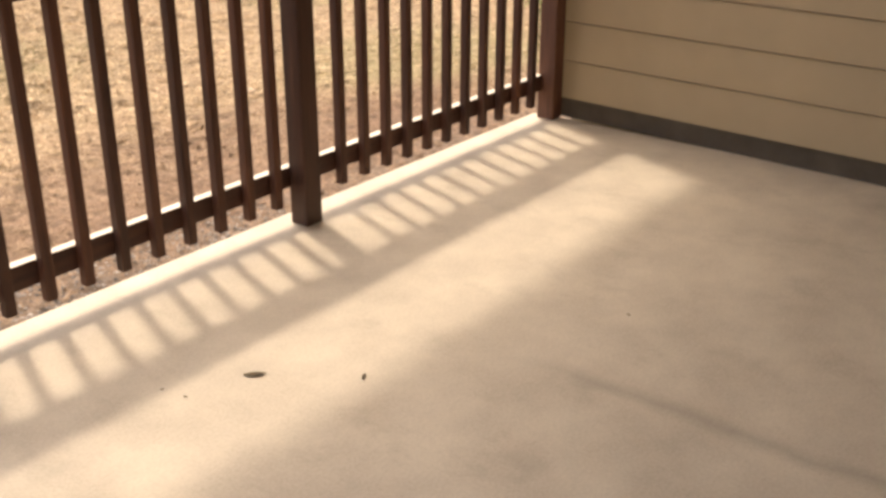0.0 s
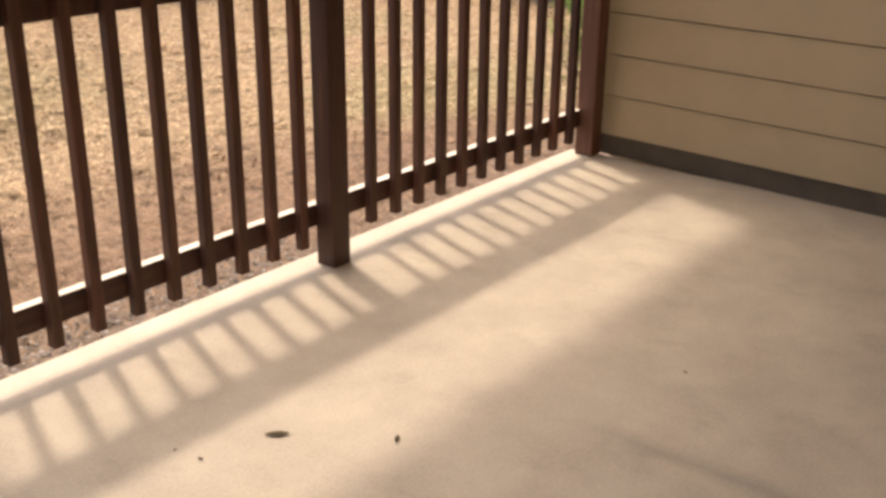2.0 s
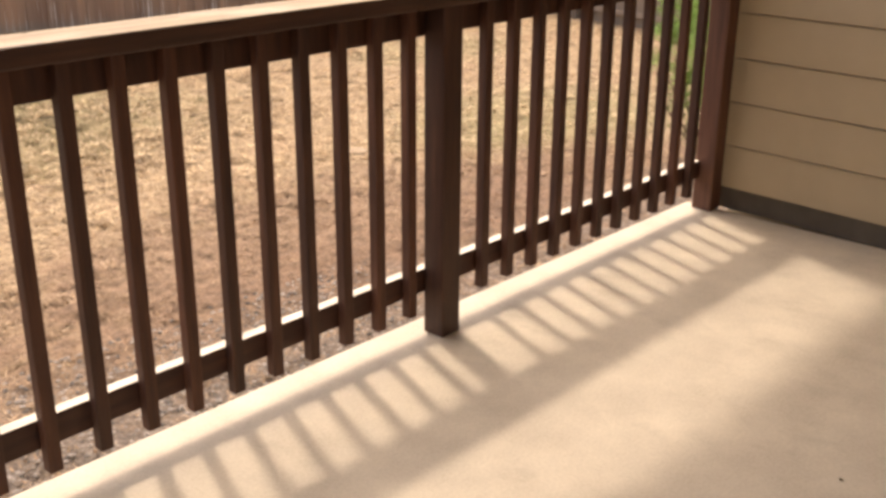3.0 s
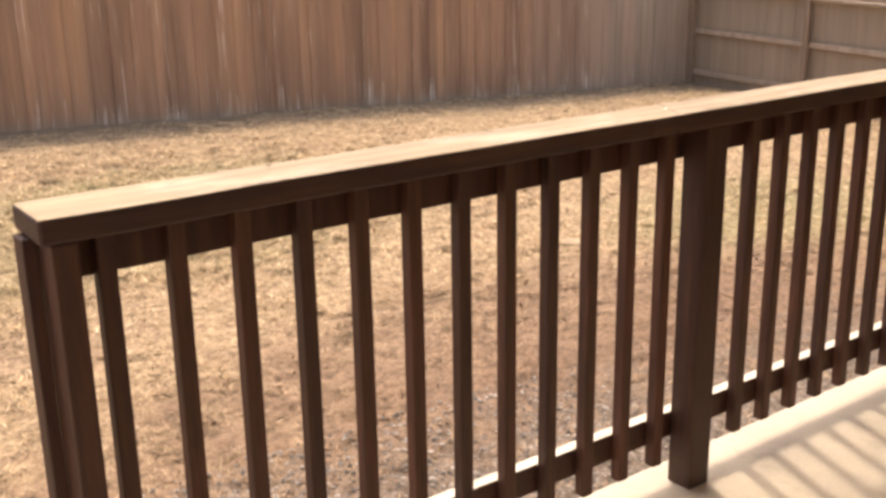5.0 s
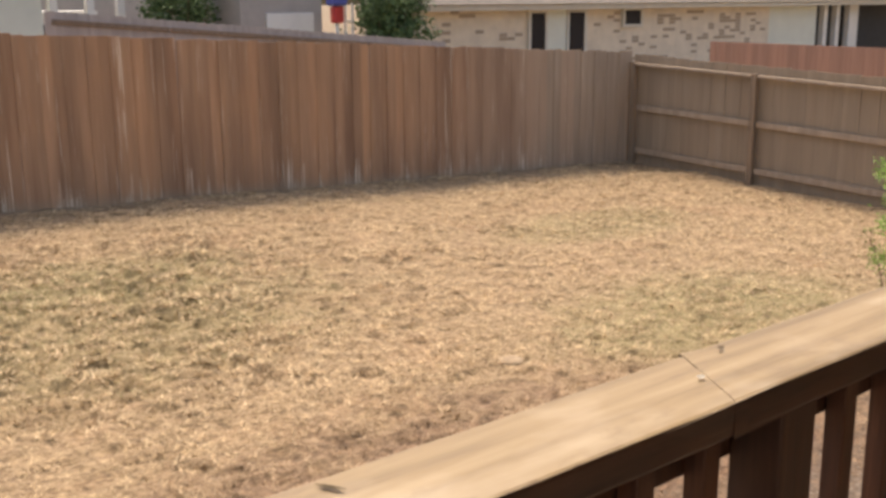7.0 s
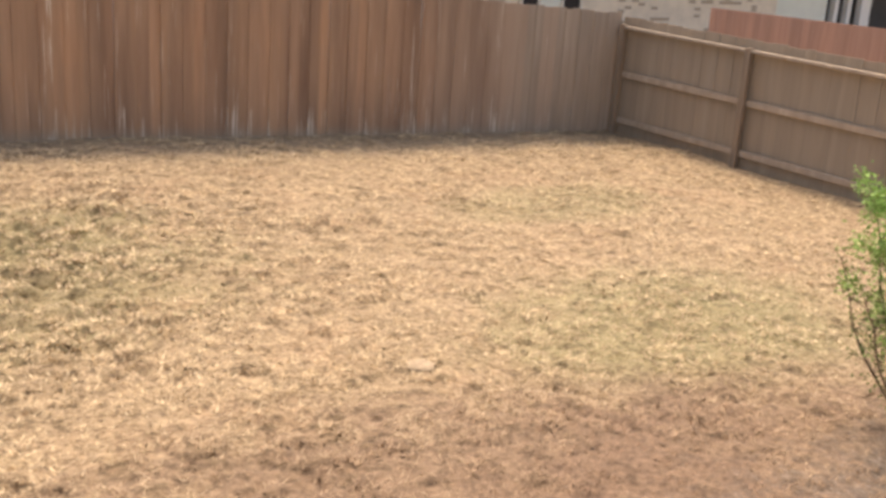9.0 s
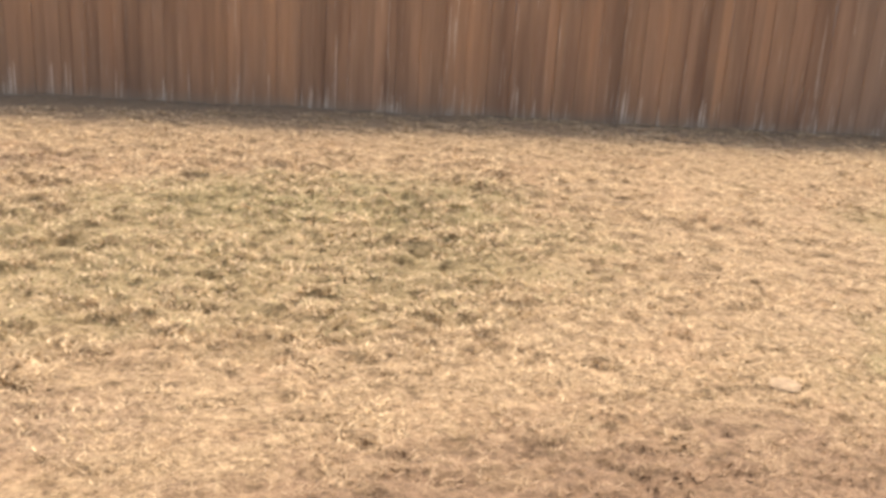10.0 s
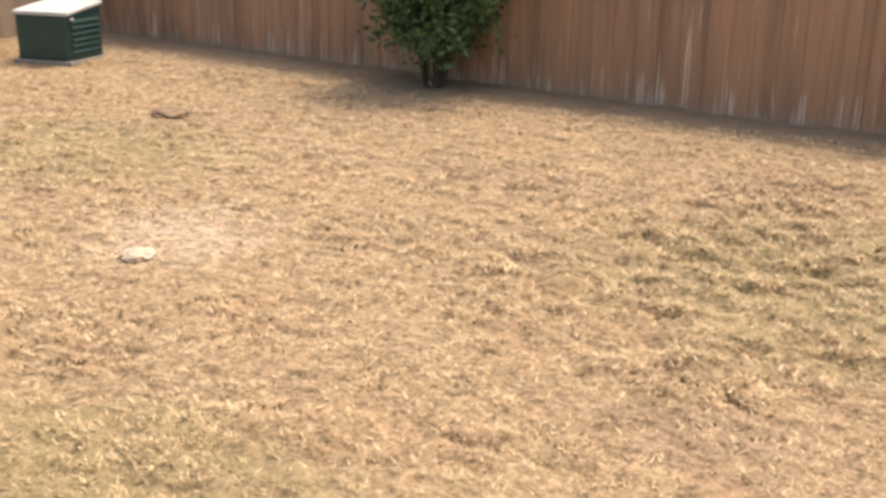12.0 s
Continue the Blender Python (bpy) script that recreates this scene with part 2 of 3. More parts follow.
def sunlit_sill_top(N, L, col, r):
    """Bare pale wood on the upper face only, paled further to paint in sunlight."""
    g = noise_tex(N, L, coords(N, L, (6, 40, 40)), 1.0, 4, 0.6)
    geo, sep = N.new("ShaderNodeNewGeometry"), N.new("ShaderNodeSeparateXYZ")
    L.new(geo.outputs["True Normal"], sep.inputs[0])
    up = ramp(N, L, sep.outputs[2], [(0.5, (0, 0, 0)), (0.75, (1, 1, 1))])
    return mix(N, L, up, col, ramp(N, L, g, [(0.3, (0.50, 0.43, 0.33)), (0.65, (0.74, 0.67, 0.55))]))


# Lighter post stain: light bounced onto the corner post, put into the colour.
M_CORNER = wood("bounce_lit_post_wood", [(0.3, (0.085, 0.034, 0.018)), (0.6, (0.15, 0.064, 0.035)), (0.8, (0.22, 0.105, 0.06))], (40, 40, 3), 0.65, 0.05)
M_POST = wood("dark_post_wood", [(0.3, (0.034, 0.012, 0.0058)), (0.6, (0.068, 0.025, 0.0115)), (0.8, (0.12, 0.05, 0.024))], (40, 40, 3), 0.6, 0.05)
M_SILL = wood("worn_sunlit_rail_wood", [(0.3, (0.040, 0.013, 0.007)), (0.6, (0.075, 0.027, 0.013)), (0.8, (0.13, 0.055, 0.028))], (3, 40, 40), 0.6, 0.05, sunlit_sill_top)
M_CAP = wood("weathered_cap_wood", [(0.3, (0.036, 0.014, 0.0075)), (0.6, (0.070, 0.028, 0.0145)), (0.8, (0.13, 0.06, 0.031))], (3, 40, 40), 0.6, 0.05, cap_top)
M_FENCE = wood("red_brown_fence_wood", [(0.25, (0.305, 0.175, 0.104)), (0.5, (0.375, 0.229, 0.136)), (0.78, (0.465, 0.29, 0.175))], (8, 8, 0.5), 0.85, 0.11, fence_streak)
M_GREY = wood("grey_fence_wood", [(0.25, (0.30, 0.23, 0.162)), (0.55, (0.39, 0.302, 0.216)), (0.8, (0.50, 0.40, 0.30))], (9, 9, 0.6), 0.9, 0.06)
M_BOARD = wood("grey_brown_board_wood", [(0.25, (0.265, 0.203, 0.14)), (0.55, (0.315, 0.245, 0.17)), (0.8, (0.39, 0.31, 0.22))], (7, 7, 0.5), 0.9, 0.05)
M_FENCEPOST = wood("brown_fence_post_wood", [(0.25, (0.17, 0.125, 0.085)), (0.55, (0.25, 0.185, 0.125)), (0.8, (0.36, 0.275, 0.195))], (16, 16, 0.9), 0.9, 0.08)
M_GREYWOOD = wood("silver_grey_fence_wood", [(0.25, (0.33, 0.30, 0.27)), (0.55, (0.42, 0.385, 0.35)), (0.8, (0.52, 0.48, 0.44))], (14, 14, 0.9), 0.9, 0.08)
M_RED = wood("red_fence_wood", [(0.25, (0.33, 0.175, 0.115)), (0.6, (0.42, 0.235, 0.16)), (0.8, (0.48, 0.29, 0.20))], (22, 22, 1.1), 0.9, 0.12)
M_SIDING = plain("tan_siding_paint", (0.46, 0.36, 0.22), 0.6, 0, 0.06, 3)
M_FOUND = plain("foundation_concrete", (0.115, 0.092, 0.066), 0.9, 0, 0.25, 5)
M_CEIL = plain("porch_ceiling_paint", (0.80, 0.75, 0.63), 0.7, 0, 0.05, 2)
M_LEAF = blade("shrub_leaf", (0.03, 0.065, 0.02), (0.15, 0.23, 0.085))
M_LEAF2 = blade("light_shrub_leaf", (0.18, 0.33, 0.06), (0.44, 0.62, 0.18))
M_PEBBLE = blade("pebble", (0.09, 0.075, 0.06), (0.46, 0.40, 0.33))
M_LEAF3 = blade("olive_leaf", (0.07, 0.11, 0.025), (0.20, 0.24, 0.07))
M_STRAW = blade("straw_blade", (0.34, 0.236, 0.128), (0.76, 0.595, 0.365), True)
M_TURF = blade("olive_blade", (0.22, 0.185, 0.083), (0.56, 0.465, 0.25), True)
M_TWIG = plain("twig_bark", (0.16, 0.11, 0.07), 0.9)
M_BARK = plain("dark_bark", (0.075, 0.055, 0.04), 0.9, 0, 0.3)
M_STONE = plain("pale_stone", (0.47, 0.385, 0.28), 0.9, 0, 0.2, 14)
M_TANSTONE = plain("tan_stone", (0.34, 0.25, 0.155), 0.95, 0, 0.3, 12)
M_DIRT = plain("bare_dirt", (0.22, 0.15, 0.09), 0.95, 0, 0.35, 10)
M_PAD = plain("grey_pad_concrete", (0.25, 0.225, 0.19), 0.9, 0, 0.2, 9)
M_GREEN = plain("green_painted_steel", (0.016, 0.055, 0.050), 0.45, 0, 0.15, 4)
M_TOP = plain("pale_plastic_top", (0.50, 0.51, 0.47), 0.6, 0, 0.1, 5)
M_LEAFDRY = plain("dry_leaf", (0.16, 0.12, 0.07), 0.9)
M_BRICK = plain("tan_brick", (0.74, 0.64, 0.49), 0.85, 0, 0.1, 3)
M_BROWNBRICK = plain("brown_brick", (0.42, 0.33, 0.235), 0.85, 0, 0.2, 3)
M_ROOF = plain("roof_shingle", (0.19, 0.165, 0.14), 0.9, 0, 0.2, 6)
M_TRIM = plain("pale_trim", (0.66, 0.62, 0.52), 0.6, 0, 0.05, 3)
M_PALE = plain("pale_render", (0.72, 0.73, 0.62), 0.7, 0, 0.05, 2)
M_WHITE = plain("white_paint", (0.78, 0.76, 0.70), 0.5, 0, 0.05, 3)
M_DARK = plain("shade_and_trailer_black", (0.03, 0.028, 0.026), 0.7, 0, 0.2, 4)
M_GLASS, _n, _l, _b = mat("dark_glass", 0.08)
_b.inputs["Base Color"].default_value = (0.03, 0.026, 0.026, 1)
_b.inputs["Roughness"].default_value, _b.inputs["Specular IOR Level"].default_value = 0.35, 0.15
M_REDPAINT = plain("red_plastic", (0.55, 0.05, 0.04), 0.5, 0, 0.1, 4)
M_BLUE = plain("blue_plastic", (0.10, 0.12, 0.40), 0.5, 0, 0.1, 4)
M_GREYP = plain("grey_render", (0.42, 0.38, 0.34), 0.8, 0, 0.1, 3)


# ---- helpers of this scene ----
def mesh_of(name, bm, material):
    me = bpy.data.meshes.new(name)
    bm.normal_update()
    bm.to_mesh(me)
    bm.free()
    me.materials.append(material)
    return me


def box_bm(x0, x1, y0, y1, z0, z1, bevel=0.0, bm=None):
    bm = bm or bmesh.new()
    got = bmesh.ops.create_cube(bm, size=1.0)
    vs = got["verts"]
    bmesh.ops.scale(bm, vec=(x1 - x0, y1 - y0, z1 - z0), verts=vs)
    bmesh.ops.translate(bm, vec=((x0 + x1) / 2, (y0 + y1) / 2, (z0 + z1) / 2), verts=vs)
    if bevel:
        es = list({e for v in vs for e in v.link_edges})
        bmesh.ops.bevel(bm, geom=es, offset=bevel, segments=6 if bevel > 0.03 else 2, affect="EDGES", profile=0.5)
    return bm


def part(name, bm, material, parent, label=""):
    ob = new(name, mesh_of(name, bm, material))
    ob.parent = parent
    return tagged(ob, label)


def shared(name, me, parent, m):
    ob = new(name, me)
    ob.parent = parent
    ob.matrix_local = m
    return ob


def thing(name, at, label, category, group="", kind="", turn=0.0):
    ob = new(name)
    ob.matrix_world = pose(*at, 0, 0, turn)
    return tagged(ob, label, category, group, kind)


def solid(name, bm, material, label, category, kind="", group=""):
    return tagged(new(name, mesh_of(name, bm, material)), label, category, group, kind)


def ground_z(x, y):
    x, y = min(max(x, -16), 22), min(max(y, -6), 18)
    return -1.278 - 0.022 * x + 0.039 * y


# ---- the ground ----
def cushion(x, y):
    """0 in the narrow hollows between the grass cushions, 1 on their backs."""
    wx = x + 0.10 * noise.noise((x * 2.1, y * 2.1, 4.0))
    a = abs(noise.noise((wx * 2.9, y * 4.6, 2.0)))
    b = abs(noise.noise((wx * 6.3, y * 9.0, 5.0)))
    return min(1.0, 1.05 * math.sqrt(a) + 0.55 * math.sqrt(b) - 0.12)


def hummock(x, y):
    """Uneven turf: rounded cushions, highest where the turf is thick."""
    thick = max(0.0, 1 - math.hypot((x - 1.2) / 5.0, (y - 7.8) / 3.0) ** 2)
    big = noise.noise((x * 0.7, y * 0.7, 9.0))
    rough = 0.6 + 0.3 * thick + 0.9 * max(-0.4, noise.noise((x * 0.9, y * 1.1, 21.0)))
    return 0.030 * big + (0.055 + 0.100 * thick) * rough * (cushion(x, y) - 0.55) + 0.006 * noise.noise((x * 19, y * 22, 1.0))


def build_ground():
    xs = [-400, -120, -50, -25, -16, *np.arange(-12.5, 13.0, 0.04).round(3), 16, 22, 30, 60, 140, 400]
    ys = [-400, -120, -40, -15, -6, *np.arange(0.0, 12.4, 0.032).round(3), 14, 18, 25, 40, 80, 200, 600]
    verts, faces = [], []
    for y in ys:
        for x in xs:
            z = ground_z(x, y)
            if -12.6 < x < 13 and 0 <= y < 12.5:
                z += hummock(x, y)
            verts.append((x, y, z))
    n = len(xs)
    for j in range(len(ys) - 1):
        for i in range(n - 1):
            a = j * n + i
            faces.append((a, a + 1, a + n + 1, a + n))
    me = bpy.data.meshes.new("ground")
    me.from_pydata(verts, [], faces)
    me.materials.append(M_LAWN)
    me.polygons.foreach_set("use_smooth", [True] * len(me.polygons))
    tagged(new("ground", me), "hummocky dry tan lawn with patchy olive turf", "lawn", kind="structure")


build_ground()


def in_patch(x, y, patches):
    hit = np.zeros(len(x), bool)
    for cx, cy, rx, ry in patches:
        hit |= ((x - cx) / rx) ** 2 + ((y - cy) / ry) ** 2 < 0.9
    return hit


def build_grass(name, tufts, per, material, seed, lo, hi, wide, patches, label):
    """Blades in tufts, thinning out with the distance from the porch."""
    rng = np.random.default_rng(seed)
    x, y = rng.uniform(-11.5, 12.4, tufts * 4), 0.3 + 11.3 * rng.random(tufts * 4) ** 1.1
    clump = np.array([noise.noise((a * 1.7, b * 1.7, seed)) + 0.6 * noise.noise((a * 5, b * 5, seed)) for a, b in zip(x, y)])
    keep = clump > rng.uniform(-0.7, 0.35, len(x))
    keep &= (y > 3.4) | (rng.random(len(x)) < 0.36 * (y - 0.6))
    keep &= np.array([cushion(a, b) for a, b in zip(x, y)]) > rng.uniform(0.30, 0.66, len(x))
    if patches:
        keep &= in_patch(x, y, patches)
    x, y = x[keep][:tufts], y[keep][:tufts]
    high = np.array([hummock(a, b) for a, b in zip(x, y)])
    x, y = np.repeat(x, per) + rng.normal(0, 0.03, len(x) * per), np.repeat(y, per) + rng.normal(0, 0.03, len(x) * per)
    z = -1.278 - 0.022 * x + 0.039 * y + np.repeat(high, per)
    a, h, lean, w = rng.uniform(0, 6.283, len(x)), rng.uniform(lo, hi, len(x)), rng.uniform(1.2, 4.0, len(x)), rng.uniform(0.4, 1.0, len(x)) * wide
    dx, dy = np.cos(a), np.sin(a)
    p0 = np.stack([x - dy * w, y + dx * w, z - 0.012], 1)
    p1 = np.stack([x + dy * w, y - dx * w, z - 0.012], 1)
    p2 = np.stack([x + dx * h * lean, y + dy * h * lean, z + h], 1)
    verts = np.stack([p0, p1, p2], 1).reshape(-1, 3)
    me = bpy.data.meshes.new(name)
    me.from_pydata(verts.tolist(), [], np.arange(len(verts)).reshape(-1, 3).tolist())
    me.materials.append(material)
    tagged(new(name, me), label, "grass", kind="stuff")


# ---- porch ----
def build_porch():
    b = box_bm(-3.3, 1.824, -3.9, 0.100, -0.14, 0.0, 0.040)
    solid("floor", b, M_CONCRETE, "pale tan concrete porch slab with a sunlit edge", "floor", "structure")
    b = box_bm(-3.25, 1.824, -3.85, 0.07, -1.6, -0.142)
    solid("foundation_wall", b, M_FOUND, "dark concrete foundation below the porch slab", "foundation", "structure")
    # side wall of the house with lap siding
    w = thing("wall_east", (1.826, 0, 0), "tan lap-siding house wall beside the porch", "wall", kind="structure", turn=-3.0)
    part("sheathing", box_bm(0.024, 0.20, -3.9, 0.0, 0.094, 2.8), M_SIDING, w)
    part("footing", box_bm(0.006, 0.20, -3.9, 0.0, 0.0, 0.092), M_FOUND, w, "dark concrete footing strip")
    bm = bmesh.new()
    h, lap = 0.1705, 0.177
    pts = [(0.022, 0.0), (-0.012, 0.0), (-0.004, h), (0.022, h)]
    ring = [[bm.verts.new((px, yy, pz)) for px, pz in pts] for yy in (-3.9, 0.004)]
    for k in range(4):
        bm.faces.new((ring[0][k], ring[0][(k + 1) % 4], ring[1][(k + 1) % 4], ring[1][k]))
    bm.faces.new(ring[0][::-1]), bm.faces.new(ring[1])
    me = mesh_of("siding_board", bm, M_SIDING)
    for k in range(15):
        shared("siding_board", me, w, pose(0, 0, 0.095 + k * lap))
    # back wall and ceiling close the porch
    b = box_bm(-3.3, 2.02, -4.08, -3.902, 0.0, 2.78)
    solid("wall_south", b, M_SIDING, "tan house wall behind the porch", "wall", "structure")
    b = box_bm(-3.6, 6.2, -4.2, 0.335, 2.76, 2.95)
    solid("ceiling", b, M_CEIL, "painted porch ceiling and roof edge", "ceiling", "structure")
    b2 = box_bm(2.030, 6.0, -4.1, 0.004, -1.6, 2.75)
    solid("house_wing", b2, M_SIDING, "tan siding wing of the house", "house", "structure")


build_porch()


def build_railing():
    r = thing("porch_railing", (0, 0, 0), "dark brown stained wooden railing with square balusters", "railing")
    part("top_rail", box_bm(-1.475, 1.733, 0.0, 0.035, 0.900, 0.986, 0.004), M_RAIL, r)
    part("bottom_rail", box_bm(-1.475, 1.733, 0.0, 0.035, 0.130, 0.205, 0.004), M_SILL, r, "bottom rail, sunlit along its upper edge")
    for x0, x1 in ((-1.500, 0.0295), (0.0305, 1.733)):
        bm = box_bm(x0, x1, -0.088, 0.060, 0.988, 1.033)
        long_edges = [e for e in bm.edges if abs(e.verts[0].co.x - e.verts[1].co.x) > 1]
        bmesh.ops.subdivide_edges(bm, edges=long_edges, cuts=40, use_grid_fill=True)
        for v in bm.verts:
            v.co.y += 0.0035 * noise.noise((v.co.x * 2.3, 1.0 if v.co.y > 0 else 5.0, x0)) + 0.002 * noise.noise((v.co.x * 11, v.co.y * 3, 2.0))
            v.co.z += 0.0025 * noise.noise((v.co.x * 2.0, v.co.y * 8, 9.0 + x0))
            if abs(v.co.x - 0.03) < 0.002:
                v.co.x += 0.6 * v.co.y
        rim = [e for e in bm.edges if e.calc_face_angle() > 1.0 and max(abs(v.co.x - 0.03 - 0.6 * v.co.y) for v in e.verts) > 0.002]
        bmesh.ops.bevel(bm, geom=rim, offset=0.006, segments=2, affect="EDGES", profile=0.5)
        part("cap_board", bm, M_CAP, r, "cap board, stain worn pale on top")
    me = mesh_of("baluster", box_bm(-0.0165, 0.0165, -0.033, -0.001, 0.080, 0.986, 0.003), M_RAIL)
    for k in range(12):
        shared("baluster", me, r, pose((k - 11) * 0.127 + 0.0165, 0, 0))
    for k in range(11):
        shared("baluster", me, r, pose(0.329 + k * 0.127 + 0.0165, 0, 0))
    me = mesh_of("post", box_bm(-0.0425, 0.0355, -0.078, -0.001, 0.0, 0.986, 0.004), M_POST)
    shared("post", me, r, pose(0.138, 0, 0))
    part("end_post", box_bm(-1.484, -1.440, -0.084, -0.001, 0.0, 0.986, 0.003), M_RAIL, r)
    part("trim_board", box_bm(-1.510, -1.486, -0.014, 0.036, -0.10, 0.986, 0.003), M_RAIL, r)
    b = box_bm(1.735, 1.812, -0.064, 0.022, 0.0, 2.76, 0.004)
    solid("corner_post", b, M_CORNER, "brown stained wooden post standing against the house wall", "post")


build_railing()


# ---- fences ----
def picket_mesh(name, w, h, material):
    bm = bmesh.new()
    t, c = 0.008, 0.012
    prof = [(-w / 2, 0), (w / 2, 0), (w / 2, h - c), (w / 2 - c, h), (-w / 2 + c, h), (-w / 2, h - c)]
    f, k = [bm.verts.new((x, -t, z)) for x, z in prof], [bm.verts.new((x, t, z)) for x, z in prof]
    bm.faces.new(f), bm.faces.new(k[::-1])
    for i in range(6):
        j = (i + 1) % 6
        bm.faces.new((f[j], f[i], k[i], k[j]))
    return mesh_of(name, bm, material)


def run_fence(name, a, b, h, material, label, grey_from=None, step=0.137, taper=0.0, lap=0.011):
    a, b = Vector(a), Vector(b)
    n = int((b - a).length / step)
    d = (b - a).normalized()
    ang = math.degrees(math.atan2(d.y, d.x))
    f = thing(name, (0, 0, 0), label, "fence")
    rng = random.Random(name)
    me, me2 = picket_mesh("picket", step + 0.004, h, material), picket_mesh("picket", step + 0.004, h, M_GREY)
    for k in range(n):
        p = a + d * (step * (k + 0.5)) + Vector((-d.y, d.x)) * (lap * (k % 2) + rng.uniform(-0.003, 0.003) * lap / 0.011)
        use = me2 if grey_from is not None and p.x > grey_from + rng.uniform(-1.1, 0.9) else me
        shared("picket", use, f, pose(p.x, p.y, ground_z(p.x, p.y) - 0.03 + rng.uniform(-0.012, 0.012), rng.uniform(-0.2, 0.2), rng.uniform(-0.25, 0.25), ang) @ Matrix.Diagonal((1, 1, min(max(1.10 - taper * (p.x - 2.1), 0.9), 1.10) if taper else 1, 1)))
    return f, d, ang


run_fence("back_fence", (-11.9, 13.40), (12.75, 10.715), 1.90, M_FENCE, "red-brown stained wooden privacy fence, weathered pale at its foot", 11.3, taper=0.0136)
run_fence("side_fence", (-11.9, 13.36), (-11.9, -4.0), 1.80, M_GREY, "grey weathered wooden side fence")
f, d, ang = run_fence("rail_fence", (12.66, 10.70), (12.66, -4.0), 1.78, M_BOARD, "grey-brown wooden fence with its rails and posts showing", lap=0.002)
me_post = mesh_of("fence_post", box_bm(-0.045, 0.045, -0.045, 0.045, -0.1, 1.64, 0.005), M_FENCEPOST)
for y in (10.64, 8.36, 6.06, 3.70, 1.35, -1.0, -3.4):
    x = 12.57
    shared("fence_post", me_post, f, pose(x, y, ground_z(x, y)))
for y0, y1 in ((10.595, 8.405), (8.315, 6.105), (6.015, 3.745), (3.655, 1.395), (1.305, -0.955), (-1.045, -3.355)):
    for h in (0.20, 0.90, 1.60):
        xm, ym = 12.605, (y0 + y1) / 2
        wx, wz = (0.019, 0.042) if h < 1.5 else (0.044, 0.021)
        xm -= wx - 0.019
        bm = box_bm(-wx, wx, -(y0 - y1) / 2, (y0 - y1) / 2, -wz, wz, 0.004)
        ob = part("fence_rail", bm, M_GREY, f)
        tilt = math.degrees(math.atan2(0.039, 1))
        ob.matrix_local = pose(xm, ym, ground_z(xm, ym) + h, tilt, 0, 0)


# ---- shrubs ----
def tube(bm, pts, r0, r1, sides=6):
    rings = []
    for i, p in enumerate(pts):
        q = pts[min(i + 1, len(pts) - 1)] - pts[max(i - 1, 0)]
        rot = q.to_track_quat("Z", "Y").to_matrix()
        r = r0 + (r1 - r0) * i / (len(pts) - 1)
        rings.append([bm.verts.new(p + rot @ Vector((r * math.cos(6.283 * k / sides), r * math.sin(6.283 * k / sides), 0))) for k in range(sides)])
    for a, b in zip(rings, rings[1:]):
        for k in range(sides):
            bm.faces.new((a[k], a[(k + 1) % sides], b[(k + 1) % sides], b[k]))


def leaf_mesh(name, centres, rng, material, per, spread, size):
    verts, faces = [], []
    for c in centres:
        for _ in range(per):
            p = c + Vector((rng.gauss(0, spread), rng.gauss(0, spread), rng.gauss(0, spread)))
            u = Vector((rng.gauss(0, 1), rng.gauss(0, 1), rng.gauss(0, 1) + 0.6)).normalized()
            w = u.cross(Vector((rng.gauss(0, 1), rng.gauss(0, 1), rng.gauss(0, 1)))).normalized()
            s = size * rng.uniform(0.6, 1.3)
            k = len(verts)
            verts += [p, p + u * s * 0.5 + w * s * 0.22, p + u * s, p + u * s * 0.5 - w * s * 0.22]
            faces.append((k, k + 1, k + 2, k + 3))
    me = bpy.data.meshes.new(name)
    me.from_pydata(verts, [], faces)
    me.materials.append(material)
    return me


def build_shrub(name, at, height, width, seed, leaf, label, per=60, size=0.06, stems=7, base=0.0, low=0.25, tight=0.07):
    rng = random.Random(seed)
    s = thing(name, at, label, "shrub", "bushes behind the fence" if name == "garden_bush" else "")
    centres = []
    for k in range(stems):
        bm = bmesh.new()
        a = 6.283 * k / stems + rng.uniform(-0.4, 0.4)
        h, out = height * rng.uniform(0.75, 1.0), width * 0.5 * rng.uniform(0.35, 1.0)
        pts = [Vector((math.cos(a) * (base + out * t ** 1.3), math.sin(a) * (base + out * t ** 1.3), h * t)) for t in (0, 0.25, 0.5, 0.75, 1.0)]
        tube(bm, pts, 0.018 + 0.12 * base, 0.005)
        for t in np.linspace(low, 1.0, 9):
            i = min(int(t * 4), 3)
            c = pts[i].lerp(pts[i + 1], t * 4 - i)
            for _ in range(3):
                tip = c + Vector((rng.gauss(0, 1), rng.gauss(0, 1), rng.gauss(0.4, 0.7))) * width * tight * 1.6
                tube(bm, [c, (c + tip) / 2 + Vector((0, 0, 0.01)), tip], 0.005, 0.002, 4)
                centres.append(tip)
        part("stem", bm, M_BARK if base else M_TWIG, s)
    ob = new("leaves", leaf_mesh("leaves", centres, rng, leaf, per, width * tight, size))
    ob.parent = s
    return s


build_shrub("evergreen_shrub", (-4.92, 12.05, ground_z(-4.92, 12.05) - 0.03), 2.0, 1.65, 3, M_LEAF, "dark green leafy shrub with bare lower stems beside the fence", 50, 0.10, 12, base=0.10, low=0.36)


